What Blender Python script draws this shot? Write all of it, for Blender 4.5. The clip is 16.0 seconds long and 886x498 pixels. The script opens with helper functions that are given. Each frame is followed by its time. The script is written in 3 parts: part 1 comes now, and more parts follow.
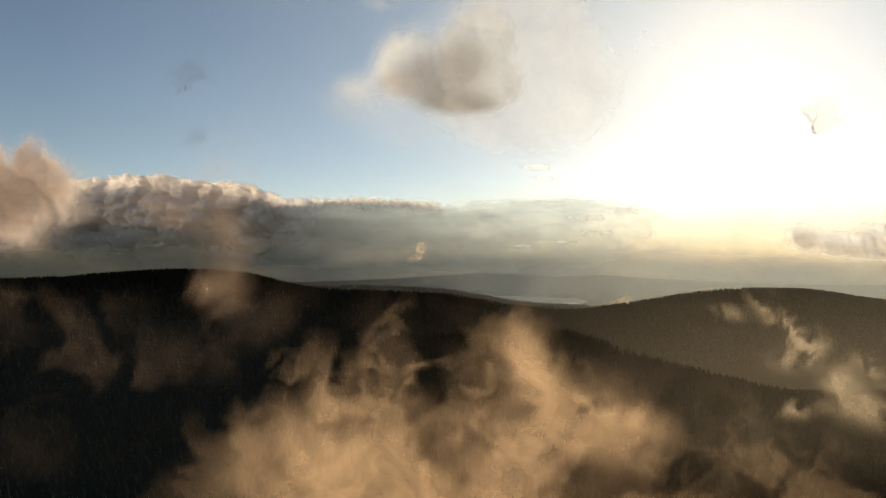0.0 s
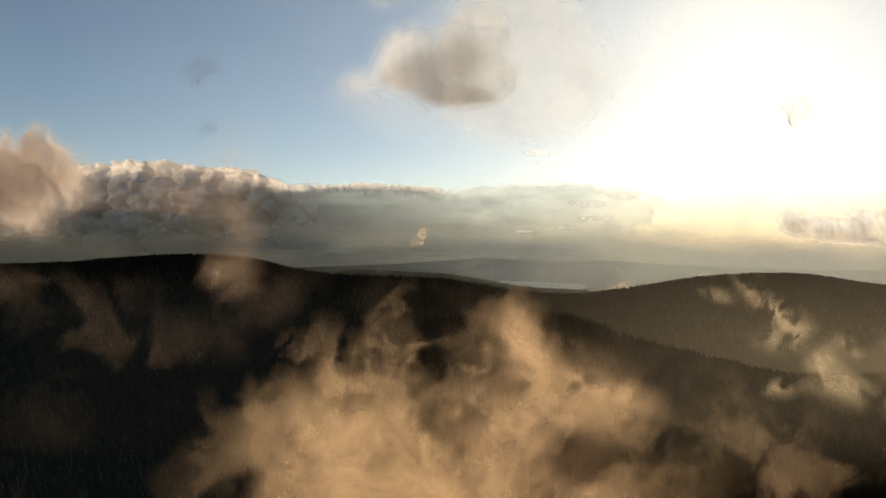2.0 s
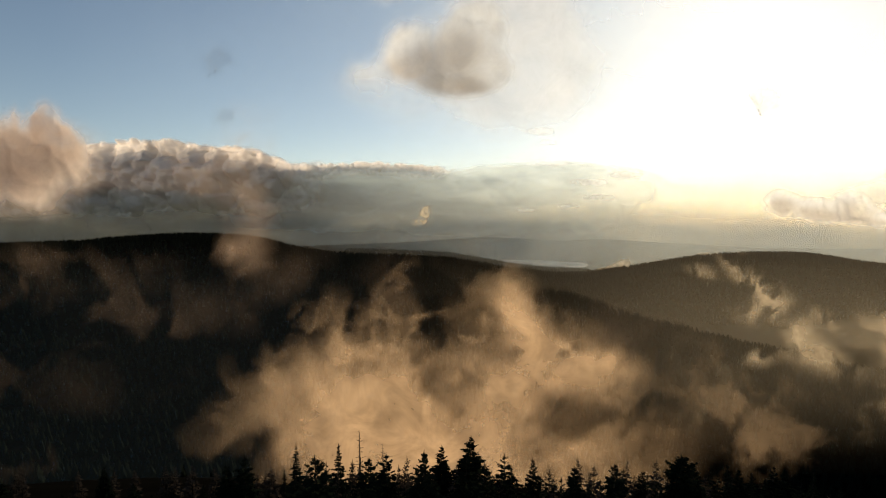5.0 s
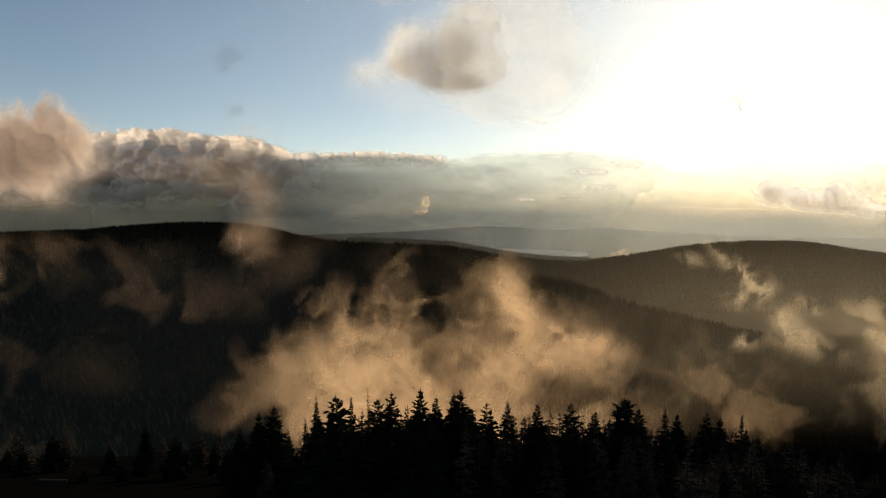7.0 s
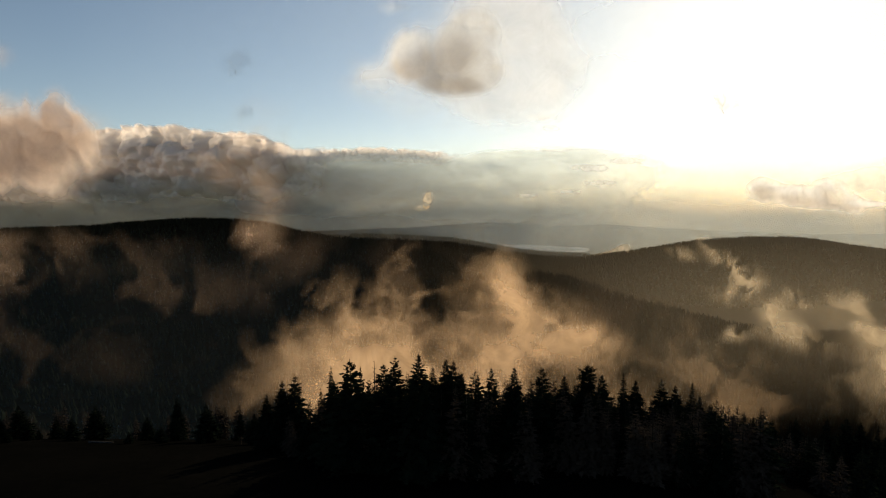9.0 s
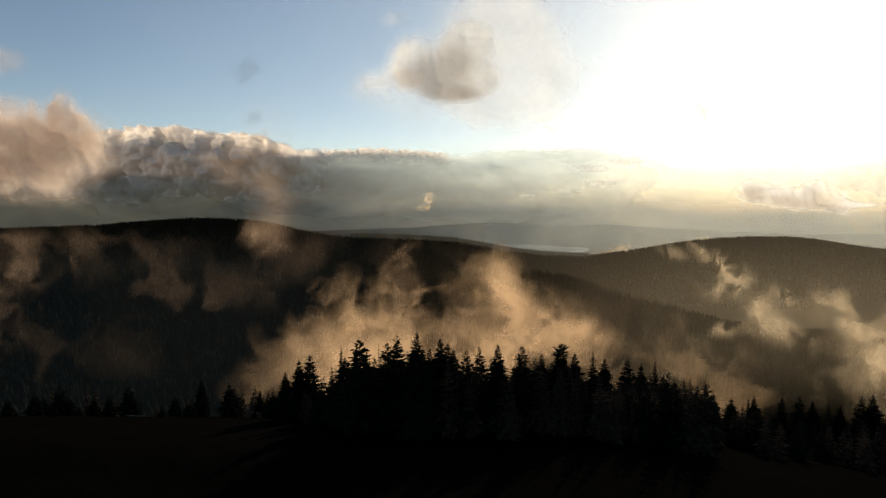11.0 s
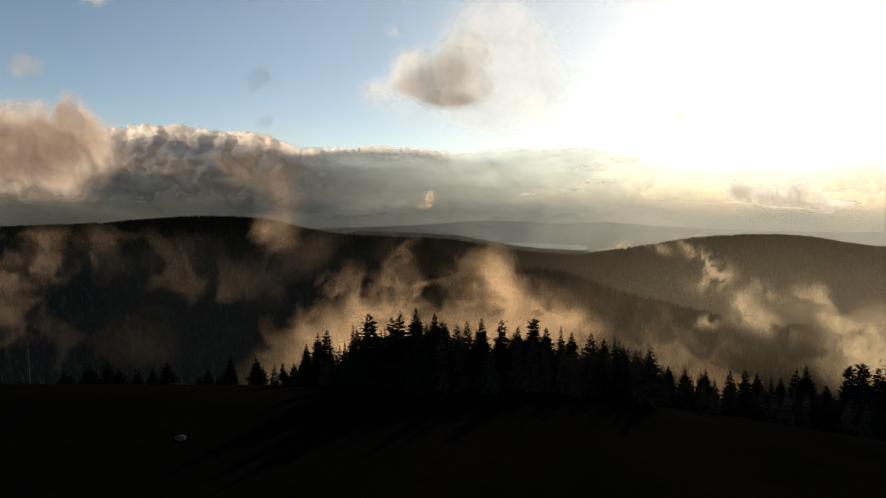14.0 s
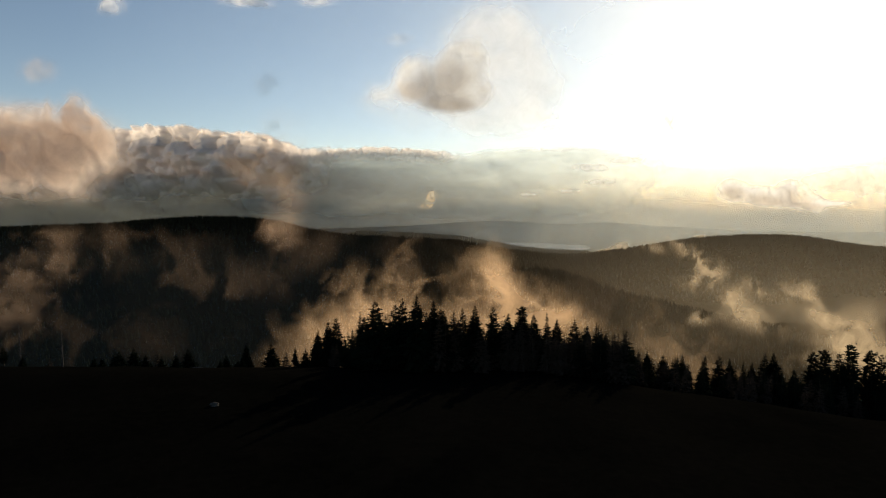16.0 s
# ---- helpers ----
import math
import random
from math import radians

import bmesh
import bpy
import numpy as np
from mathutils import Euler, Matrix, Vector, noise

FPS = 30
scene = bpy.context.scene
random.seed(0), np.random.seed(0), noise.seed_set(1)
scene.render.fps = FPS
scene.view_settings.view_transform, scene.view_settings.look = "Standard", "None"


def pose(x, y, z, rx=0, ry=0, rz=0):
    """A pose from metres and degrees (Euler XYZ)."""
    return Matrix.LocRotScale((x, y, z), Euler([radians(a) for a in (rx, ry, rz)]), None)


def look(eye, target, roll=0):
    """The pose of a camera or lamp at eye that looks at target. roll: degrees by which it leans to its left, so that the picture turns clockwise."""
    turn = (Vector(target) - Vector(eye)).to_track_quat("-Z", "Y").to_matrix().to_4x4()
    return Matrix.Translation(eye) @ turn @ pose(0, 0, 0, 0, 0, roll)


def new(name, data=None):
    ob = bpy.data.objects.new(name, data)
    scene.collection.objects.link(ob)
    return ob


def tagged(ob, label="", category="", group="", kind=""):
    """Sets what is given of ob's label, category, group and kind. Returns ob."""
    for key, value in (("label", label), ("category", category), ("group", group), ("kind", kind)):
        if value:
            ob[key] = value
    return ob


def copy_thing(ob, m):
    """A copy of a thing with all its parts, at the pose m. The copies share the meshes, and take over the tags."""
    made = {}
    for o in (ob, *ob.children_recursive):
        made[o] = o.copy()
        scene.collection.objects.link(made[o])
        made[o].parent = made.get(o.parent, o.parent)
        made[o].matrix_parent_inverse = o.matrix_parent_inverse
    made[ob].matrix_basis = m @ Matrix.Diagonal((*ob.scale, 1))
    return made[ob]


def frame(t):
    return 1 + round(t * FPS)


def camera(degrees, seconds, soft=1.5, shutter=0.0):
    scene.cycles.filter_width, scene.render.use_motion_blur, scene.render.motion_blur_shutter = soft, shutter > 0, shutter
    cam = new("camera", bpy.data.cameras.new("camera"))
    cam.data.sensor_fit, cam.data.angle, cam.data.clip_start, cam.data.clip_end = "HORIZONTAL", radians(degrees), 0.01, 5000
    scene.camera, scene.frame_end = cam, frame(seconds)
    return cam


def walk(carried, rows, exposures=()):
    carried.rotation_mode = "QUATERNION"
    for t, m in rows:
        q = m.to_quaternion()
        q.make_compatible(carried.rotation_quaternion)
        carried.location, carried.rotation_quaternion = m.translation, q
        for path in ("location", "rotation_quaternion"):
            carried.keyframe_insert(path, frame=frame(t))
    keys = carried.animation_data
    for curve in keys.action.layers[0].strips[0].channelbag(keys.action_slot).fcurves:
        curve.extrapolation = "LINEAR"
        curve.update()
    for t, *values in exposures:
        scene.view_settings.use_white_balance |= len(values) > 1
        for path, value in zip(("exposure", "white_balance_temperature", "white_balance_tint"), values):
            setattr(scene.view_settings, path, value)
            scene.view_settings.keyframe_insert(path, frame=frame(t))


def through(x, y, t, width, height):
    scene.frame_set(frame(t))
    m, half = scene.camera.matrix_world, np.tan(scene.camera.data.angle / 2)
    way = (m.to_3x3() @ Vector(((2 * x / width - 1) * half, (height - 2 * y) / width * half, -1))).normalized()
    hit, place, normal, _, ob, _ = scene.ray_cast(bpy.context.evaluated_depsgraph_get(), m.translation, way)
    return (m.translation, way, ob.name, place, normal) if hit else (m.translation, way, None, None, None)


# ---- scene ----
cam = camera(75.0, 16.0, soft=1.1)
EYE = 60.0  # height of the first eye over the ridge's zero level
# seconds, x, y, z from the first eye, yaw, pitch
ROWS = [
    (0.0, 0.00, 0.00, 0.00, 0.000, 0.785),
    (0.5, 0.32, -5.04, -0.01, 0.042, 0.396),
    (1.0, 0.65, -10.11, -0.01, 0.088, 0.044),
    (1.5, 0.98, -15.22, -0.01, 0.132, -0.300),
    (2.0, 1.33, -20.36, 0.01, 0.178, -0.665),
    (2.5, 1.68, -25.54, 0.04, 0.228, -1.040),
    (3.0, 2.05, -30.75, 0.07, 0.288, -1.402),
    (3.5, 2.42, -36.01, 0.12, 0.348, -1.765),
    (4.0, 2.81, -41.30, 0.18, 0.405, -2.150),
    (6.5, 4.90, -68.30, 0.64, 0.545, -3.560),
    (7.0, 5.34, -73.80, 0.76, 0.592, -3.847),
    (7.5, 5.80, -79.34, 0.88, 0.643, -4.104),
    (8.0, 6.26, -84.90, 1.02, 0.690, -4.235),
    (8.5, 6.73, -90.50, 1.15, 0.730, -4.235),
    (9.0, 7.21, -96.11, 1.29, 0.780, -4.235),
    (11.5, 9.62, -124.43, 1.95, 0.908, -4.225),
    (12.0, 10.11, -130.12, 2.06, 0.943, -4.280),
    (12.5, 10.58, -135.80, 2.16, 0.962, -4.325),
    (13.0, 11.06, -141.47, 2.24, 0.980, -4.380),
    (13.5, 11.52, -147.13, 2.30, 1.002, -4.400),
    (14.0, 11.97, -152.77, 2.34, 1.026, -4.420),
    (14.5, 12.41, -158.38, 2.35, 1.058, -4.422),
    (15.0, 12.83, -163.96, 2.33, 1.092, -4.420),
    (15.5, 13.24, -169.51, 2.28, 1.129, -4.415),
    (16.0, 13.63, -175.00, 2.19, 1.166, -4.400),
]
walk(cam, [(t, pose(x, y, EYE + z, 90 + pitch, 0, yaw)) for t, x, y, z, yaw, pitch in ROWS],
     exposures=[(0.0, -0.08, 7000, 8), (3.5, -0.03, 7000, 8), (8.0, 0.02, 7000, 8), (11.5, 0.06, 6800, 8), (16.0, 0.1, 6800, 8)])

# ---- world and light ----
SUN_AZ, SUN_EL = 27.0, 17.0  # degrees to the right of +y, and up
world = bpy.data.worlds.new("evening_sky")
scene.world = world
world.use_nodes = True
wt = world.node_tree
sky = wt.nodes.new("ShaderNodeTexSky")
sky.sky_type = "NISHITA"
sky.sun_disc = False
sky.sun_elevation, sky.sun_rotation = radians(SUN_EL), radians(SUN_AZ)
sky.altitude, sky.air_density, sky.dust_density, sky.ozone_density = 2200, 1.0, 2.0, 0.4
wt.nodes["Background"].inputs["Strength"].default_value = 0.1
wt.links.new(sky.outputs[0], wt.nodes["Background"].inputs["Color"])
sun_dir = Vector((math.sin(radians(SUN_AZ)) * math.cos(radians(SUN_EL)), math.cos(radians(SUN_AZ)) * math.cos(radians(SUN_EL)), math.sin(radians(SUN_EL))))
sun = new("sun", bpy.data.lights.new("sun", "SUN"))
sun.data.energy, sun.data.angle, sun.data.color = 6.2, radians(0.6), (1.0, 0.8, 0.58)
sun.matrix_world = look(sun_dir * 200, (0, 0, 0))
scene.cycles.transparent_max_bounces = 96
scene.cycles.max_bounces, scene.cycles.diffuse_bounces, scene.cycles.transmission_bounces = 4, 2, 2


# ---- materials ----
def node(nt, kind, **inputs):
    n = nt.nodes.new("ShaderNode" + kind)
    for key, value in inputs.items():
        s = n.inputs[int(key[1:])] if key[0] == "i" and key[1:].isdigit() else n.inputs[key.replace("_", " ")]
        if isinstance(value, bpy.types.NodeSocket):
            nt.links.new(value, s)
        else:
            s.default_value = value
    return n


def calc(nt, op, a, b=0.0, c=0.0, clamp=False):
    n = nt.nodes.new("ShaderNodeMath")
    n.operation, n.use_clamp = op, clamp
    for i, value in enumerate((a, b, c)):
        if isinstance(value, bpy.types.NodeSocket):
            nt.links.new(value, n.inputs[i])
        else:
            n.inputs[i].default_value = value
    return n.outputs[0]


def ramp(nt, fac, *stops):
    n = nt.nodes.new("ShaderNodeValToRGB")
    el = n.color_ramp.elements
    while len(el) < len(stops):
        el.new(0.5)
    for e, (p, col) in zip(el, stops):
        e.position, e.color = p, (*col, 1)
    nt.links.new(fac, n.inputs[0])
    return n.outputs[0]


def empty_material(name):
    m = bpy.data.materials.new(name)
    m.use_nodes = True
    nt = m.node_tree
    nt.nodes.clear()
    return m, nt, nt.nodes.new("ShaderNodeOutputMaterial")


def surface(name, dark, light, scale, rough=0.85, bump=0.4, random_by_object=False, detail=8.0, fine=9.0, spec=0.0):
    """Two scales of noise between a dark and a light colour, with a fine bump."""
    m, nt, out = empty_material(name)
    at = node(nt, "NewGeometry").outputs["Position"]
    a = node(nt, "TexNoise", Vector=at, Scale=scale, Detail=detail, Roughness=0.6).outputs[0]
    b = node(nt, "TexNoise", Vector=at, Scale=scale * fine, Detail=5.0).outputs[0]
    f = calc(nt, "ADD", calc(nt, "MULTIPLY", a, 0.65), calc(nt, "MULTIPLY", b, 0.35))
    if random_by_object:
        f = calc(nt, "ADD", f, calc(nt, "MULTIPLY_ADD", node(nt, "ObjectInfo").outputs["Random"], 0.24, -0.12))
    col = ramp(nt, f, (0.32, dark), (0.7, light))
    bm = node(nt, "Bump", Height=b, Strength=bump, Distance=0.5 / scale / fine)
    p = node(nt, "BsdfPrincipled", Base_Color=col, Roughness=rough, Normal=bm.outputs[0])
    p.inputs["Specular IOR Level"].default_value = spec
    nt.links.new(p.outputs[0], out.inputs[0])
    return m


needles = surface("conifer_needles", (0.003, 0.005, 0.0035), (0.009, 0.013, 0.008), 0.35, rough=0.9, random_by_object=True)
bark = surface("conifer_bark", (0.014, 0.011, 0.009), (0.045, 0.036, 0.028), 1.2, rough=0.95, random_by_object=True)
dead_wood = surface("grey_dead_wood", (0.03, 0.027, 0.025), (0.08, 0.075, 0.07), 1.5, rough=0.95)
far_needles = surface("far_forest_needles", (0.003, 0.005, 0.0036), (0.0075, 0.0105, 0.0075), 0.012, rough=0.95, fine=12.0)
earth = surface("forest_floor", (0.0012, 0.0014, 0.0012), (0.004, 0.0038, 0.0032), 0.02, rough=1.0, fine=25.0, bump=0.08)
stone = surface("pale_stone", (0.025, 0.025, 0.024), (0.06, 0.058, 0.055), 0.8, rough=0.9)
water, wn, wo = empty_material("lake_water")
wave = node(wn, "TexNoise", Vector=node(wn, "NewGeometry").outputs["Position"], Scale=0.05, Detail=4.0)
# pale base colour stands in for the bright sky reflected in the water
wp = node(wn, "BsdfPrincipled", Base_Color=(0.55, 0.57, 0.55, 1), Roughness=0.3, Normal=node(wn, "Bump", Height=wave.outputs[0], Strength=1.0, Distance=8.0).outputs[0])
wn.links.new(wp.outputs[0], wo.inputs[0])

def vapour(name, tint, size, through=(0.25, 0.22, 0.2), fray=0.5, share=0.7, stretch=(1, 0.3, 1)):
    """Drops in the air. The mesh's own cover says how much stands in the way, its thick how little light comes through from behind;
    fine noise of the given size frays it. tint: what a thin body passes on; through: the part of it that a deep body passes on."""
    m, nt, out = empty_material(name)
    at = node(nt, "NewGeometry").outputs["Position"]
    held = nt.nodes.new("ShaderNodeAttribute")
    held.attribute_name = "cover"
    deep = nt.nodes.new("ShaderNodeAttribute")
    deep.attribute_name = "thick"
    d = held.outputs["Fac"]
    if fray:
        mapped = node(nt, "Mapping", Vector=at, Scale=tuple(s / size for s in stretch))
        n = node(nt, "TexNoise", Vector=mapped.outputs[0], Scale=1.0, Detail=4.0, Roughness=0.62, Distortion=0.6).outputs[0]
        d = calc(nt, "MULTIPLY", d, calc(nt, "MAXIMUM", calc(nt, "MULTIPLY_ADD", n, 4 * fray, 1 - 2 * fray), 0.0), clamp=True)
    back = node(nt, "MixRGB", Fac=deep.outputs["Fac"], Color1=(*tint, 1), Color2=(*(t * k for t, k in zip(tint, through)), 1))
    tr = node(nt, "BsdfTranslucent", Color=back.outputs[0])
    df = node(nt, "BsdfDiffuse", Color=(*tint, 1))
    body = node(nt, "MixShader", i0=share, i1=df.outputs[0], i2=tr.outputs[0])
    mix = node(nt, "MixShader", i0=d, i1=node(nt, "BsdfTransparent").outputs[0], i2=body.outputs[0])
    nt.links.new(mix.outputs[0], out.inputs[0])
    return m


# part of the low sun's orange is put into the mist tints
WARM = (0.95, 0.69, 0.44)
valley_mist = vapour("valley_mist", WARM, 26, fray=0.5, share=0.8)
brown_mist = vapour("brown_mist", (0.9, 0.66, 0.48), 30, fray=0.55)
wisp_mist = vapour("wisp_mist", (0.96, 0.8, 0.56), 20, fray=0.6)
puff_mist = vapour("puff_mist", (0.9, 0.94, 0.98), 22, through=(0.38, 0.28, 0.18), fray=0.2)
peach_mist = vapour("peach_mist", (0.72, 0.62, 0.55), 120, through=(0.5, 0.4, 0.33), fray=0.25, share=0.6)
bank_mist = vapour("bank_mist", (0.86, 0.81, 0.78), 130, through=(0.14, 0.13, 0.14), fray=0.05, share=0.45)
slab_mist = vapour("slab_mist", (0.68, 0.8, 0.85), 240, through=(0.2, 0.22, 0.23), fray=0.1, share=0.6, stretch=(0.5, 0.4, 2))
# dark cloud tint: the shade on the cloud is put into its colour
shade_tint_mist = vapour("shade_tint_mist", (0.17, 0.175, 0.17), 700, through=(0.2, 0.24, 0.26), fray=0.1, share=0.6, stretch=(0.5, 0.4, 2))
# tints of the flat sheets that stand in for aerial haze
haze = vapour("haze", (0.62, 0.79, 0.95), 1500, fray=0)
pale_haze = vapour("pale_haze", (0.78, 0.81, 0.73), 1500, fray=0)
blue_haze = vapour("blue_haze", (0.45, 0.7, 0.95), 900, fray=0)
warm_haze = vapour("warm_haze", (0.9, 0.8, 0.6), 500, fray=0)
sun_veil = vapour("sun_veil", (0.62, 0.82, 1.0), 900, fray=0.12, stretch=(0.6, 0.4, 1.4))


# ---- mesh helpers ----
def mesh_object(name, verts, faces, mats, parent=None, label="", smooth=False):
    me = bpy.data.meshes.new(name)
    me.from_pydata(verts, [], faces)
    if not isinstance(mats, (list, tuple)):
        mats = [mats]
    for mt in mats:
        me.materials.append(mt)
    if smooth:
        me.polygons.foreach_set("use_smooth", [True] * len(me.polygons))
    me.update()
    ob = new(name, me)
    if parent:
        ob.parent = parent
    if label:
        ob["label"] = label
    return ob


def lattice(ix, iy, seed):
    n = (ix.astype(np.int64) * 374761393 + iy.astype(np.int64) * 668265263 + seed * 974711) & 0x7FFFFFFF
    n = ((n ^ (n >> 13)) * 1274126177) & 0x7FFFFFFF
    return ((n ^ (n >> 16)) & 0xFFFF) / 32767.5 - 1.0


def rough2(x, y, size, seed=0, octaves=4):
    """Fractal noise over the plan, about -1 to 1."""
    total, amp = 0.0, 0.55
    x, y = np.asarray(x, float) / size, np.asarray(y, float) / size
    for o in range(octaves):
        ix, iy = np.floor(x), np.floor(y)
        fx, fy = x - ix, y - iy
        fx, fy = fx * fx * (3 - 2 * fx), fy * fy * (3 - 2 * fy)
        a, b = lattice(ix, iy, seed + o), lattice(ix + 1, iy, seed + o)
        c, d = lattice(ix, iy + 1, seed + o), lattice(ix + 1, iy + 1, seed + o)
        total = total + amp * (a + (b - a) * fx + (c - a) * fy + (a - b - c + d) * fx * fy)
        x, y, amp = x * 2.03 + 11.7, y * 2.03 + 5.3, amp * 0.5
    return total


# ---- terrain ----
LAKE_Z = -228.0


def crest(rows):
    """A ridge line from rows of x, y, z: its y and its z over x."""
    xs, ys, zs = (np.array(c, float) for c in zip(*rows))
    return lambda x: (np.interp(x, xs, ys), np.interp(x, xs, zs))


CREST_LEFT = crest([(-3200, 1700, -110), (-2015, 1900, -44), (-1457, 1900, -25), (-1235, 1900, -18), (-1114, 1950, -4), (-947, 2000, 5), (-771, 2000, 1), (-656, 1950, -10), (-528, 1900, -36), (-405, 1850, -53), (-144, 1750, -64), (-6, 1650, -75), (100, 1550, -90), (227, 1400, -112), (325, 1250, -125), (394, 1100, -145), (480, 950, -155), (700, 800, -190), (1200, 600, -230)])
CREST_RIGHT = crest([(-200, 2750, -260), (430, 2700, -238), (640, 2600, -190), (780, 2550, -162), (970, 2520, -131), (1140, 2500, -105), (1335, 2500, -90), (1507, 2500, -88), (1630, 2520, -97), (1760, 2540, -118), (1930, 2540, -142), (2300, 2500, -160), (3000, 2400, -200), (4000, 2200, -160)])
CREST_MID = crest([(-1500, 2900, -110), (-600, 2850, -86), (-214, 2800, -95), (13, 2800, -108), (212, 2800, -140), (311, 2800, -160), (467, 2790, -178), (685, 2770, -186), (760, 2760, -206), (900, 2740, -262)])
CREST_FAR = crest([(-4500, 4600, -170), (-1500, 4550, -150), (-380, 4500, -110), (280, 4520, -66), (520, 4520, -74), (900, 4560, -98), (1250, 4540, -82), (1700, 4560, -112), (2300, 4560, -145), (3000, 4560, -160), (4500, 4500, -160)])
CREST_FAR_NEAR = crest([(-2000, 4000, -260), (-900, 4050, -170), (0, 4100, -152), (330, 4150, -180), (480, 4200, -240), (960, 4250, -240), (1150, 4100, -160), (1500, 4050, -130), (2000, 4050, -140), (2800, 4000, -150), (4200, 3900, -150)])


def ridge(line, x, y, front, back, round_=120.0):
    yc, zc = line(x)
    d = y - yc
    slope = np.where(d < 0, front, back)
    return zc - slope * (np.sqrt(d * d + round_ * round_) - round_)


def height(x, y):
    x, y = np.asarray(x, float), np.asarray(y, float)
    yy = np.maximum(y, 0)
    near = 7 - 18 * (np.minimum(yy, 110) / 75) ** 1.5 - 0.16 * np.maximum(0, x - 45) * np.clip((y + 120) / 160, 0, 1) - np.maximum(0, y - 110) * 0.42
    near = near - 0.06 * np.maximum(0, np.abs(x) - 260)
    near = near + 1.2 * rough2(x, y, 40, 3)
    floor_ = -246 + 10 * rough2(x, y, 500, 9)
    lump = rough2(x, y, 420, 5, 5)
    hills = np.maximum.reduce([
        ridge(CREST_LEFT, x, y, 0.24, 0.3) + 16 * lump * np.clip(np.abs(y - CREST_LEFT(x)[0]) / 250, 0, 1),
        ridge(CREST_RIGHT, x, y, 0.16, 0.2) + 14 * lump * np.clip(np.abs(y - CREST_RIGHT(x)[0]) / 250, 0, 1),
        ridge(CREST_MID, x, y, 0.12, 0.14),
        ridge(CREST_FAR, x, y, 0.3, 0.2),
        ridge(CREST_FAR_NEAR, x, y, 0.25, 0.3),
    ])
    land = np.maximum(np.maximum(floor_, hills), near)
    # the lake's basin
    inside = ((x - 500) / 400) ** 2 + ((y - 3850) / 420) ** 2
    return np.where(inside < 1, np.minimum(land, LAKE_Z - 3 + 8 * (inside - 0.7)), land)


def build_ground():
    ahead = np.radians(np.concatenate([np.linspace(-52, 52, 420), np.linspace(52, 308, 150)[1:-1]]))
    rs = np.concatenate([np.linspace(4, 260, 90), np.geomspace(264, 4760, 230)])
    A, R = np.meshgrid(ahead, rs)
    reach = 1 / np.cos(np.clip(np.where(A > math.pi, A - math.tau, A), -0.9, 0.9))  # a straight far edge ahead
    R = R * np.where(np.cos(A) > 0.6, 1 + (reach - 1) * (R / 4760), 1)
    X, Y = R * np.sin(A), R * np.cos(A) - 60
    Z = height(X, Y)
    n = len(ahead)
    verts = [(0, -60, float(height(0, -60)))] + list(zip(X.ravel().tolist(), Y.ravel().tolist(), Z.ravel().tolist()))
    faces = [(0, 1 + (i + 1) % n, 1 + i) for i in range(n)]
    for j in range(len(rs) - 1):
        a, b = 1 + j * n, 1 + (j + 1) * n
        faces += [(a + i, a + (i + 1) % n, b + (i + 1) % n, b + i) for i in range(n)]
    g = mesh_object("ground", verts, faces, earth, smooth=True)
    tagged(g, "dark wooded hills and a cleared ridge with brown forest floor", "ground", kind="structure")
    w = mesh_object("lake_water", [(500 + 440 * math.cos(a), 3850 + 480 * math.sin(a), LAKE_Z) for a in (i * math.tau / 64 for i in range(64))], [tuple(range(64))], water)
    tagged(w, "pale distant lake, the bright sky's reflection put into its colour", "lake", kind="structure")


build_ground()


def far_forest(name, label, xs, ys, tall, seed):
    """Slim cones of uneven height on the hillsides, joined into one mesh."""
    rng = np.random.default_rng(seed)
    n = len(xs)
    zs = height(xs, ys)
    h = tall * rng.uniform(0.5, 1.1, n)
    r = tall * rng.uniform(0.17, 0.3, n)
    k = 5
    ang = rng.uniform(0, math.tau, n)[:, None] + np.arange(k) * math.tau / k
    low = np.stack([xs[:, None] + r[:, None] * np.cos(ang), ys[:, None] + r[:, None] * np.sin(ang), np.repeat((zs + 0.08 * h)[:, None], k, 1)], 2)
    mid = np.stack([xs[:, None] + 0.62 * r[:, None] * np.cos(ang + 0.6), ys[:, None] + 0.62 * r[:, None] * np.sin(ang + 0.6), np.repeat((zs + 0.5 * h)[:, None], k, 1)], 2)
    top = np.stack([xs + r * rng.uniform(-0.2, 0.2, n), ys, zs + h], 1)[:, None, :]
    root = np.stack([xs, ys, zs - 1], 1)[:, None, :]
    verts = np.concatenate([low, mid, top, root], 1).reshape(-1, 3)
    base = np.arange(n)[:, None] * (2 * k + 2)
    tris = []
    for i in range(k):
        j = (i + 1) % k
        tris += [(i, j, k + i), (j, k + j, k + i), (k + i, k + j, 2 * k), (j, i, 2 * k + 1)]
    faces = (base[:, :, None] + np.array(tris)[None]).reshape(-1, 3)
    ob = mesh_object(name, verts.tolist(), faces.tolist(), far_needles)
    return tagged(ob, label, "forest", kind="stuff")


def scatter(n, seed, x0, x1, y0, y1):
    rng = np.random.default_rng(seed)
    return rng.uniform(x0, x1, n), rng.uniform(y0, y1, n)


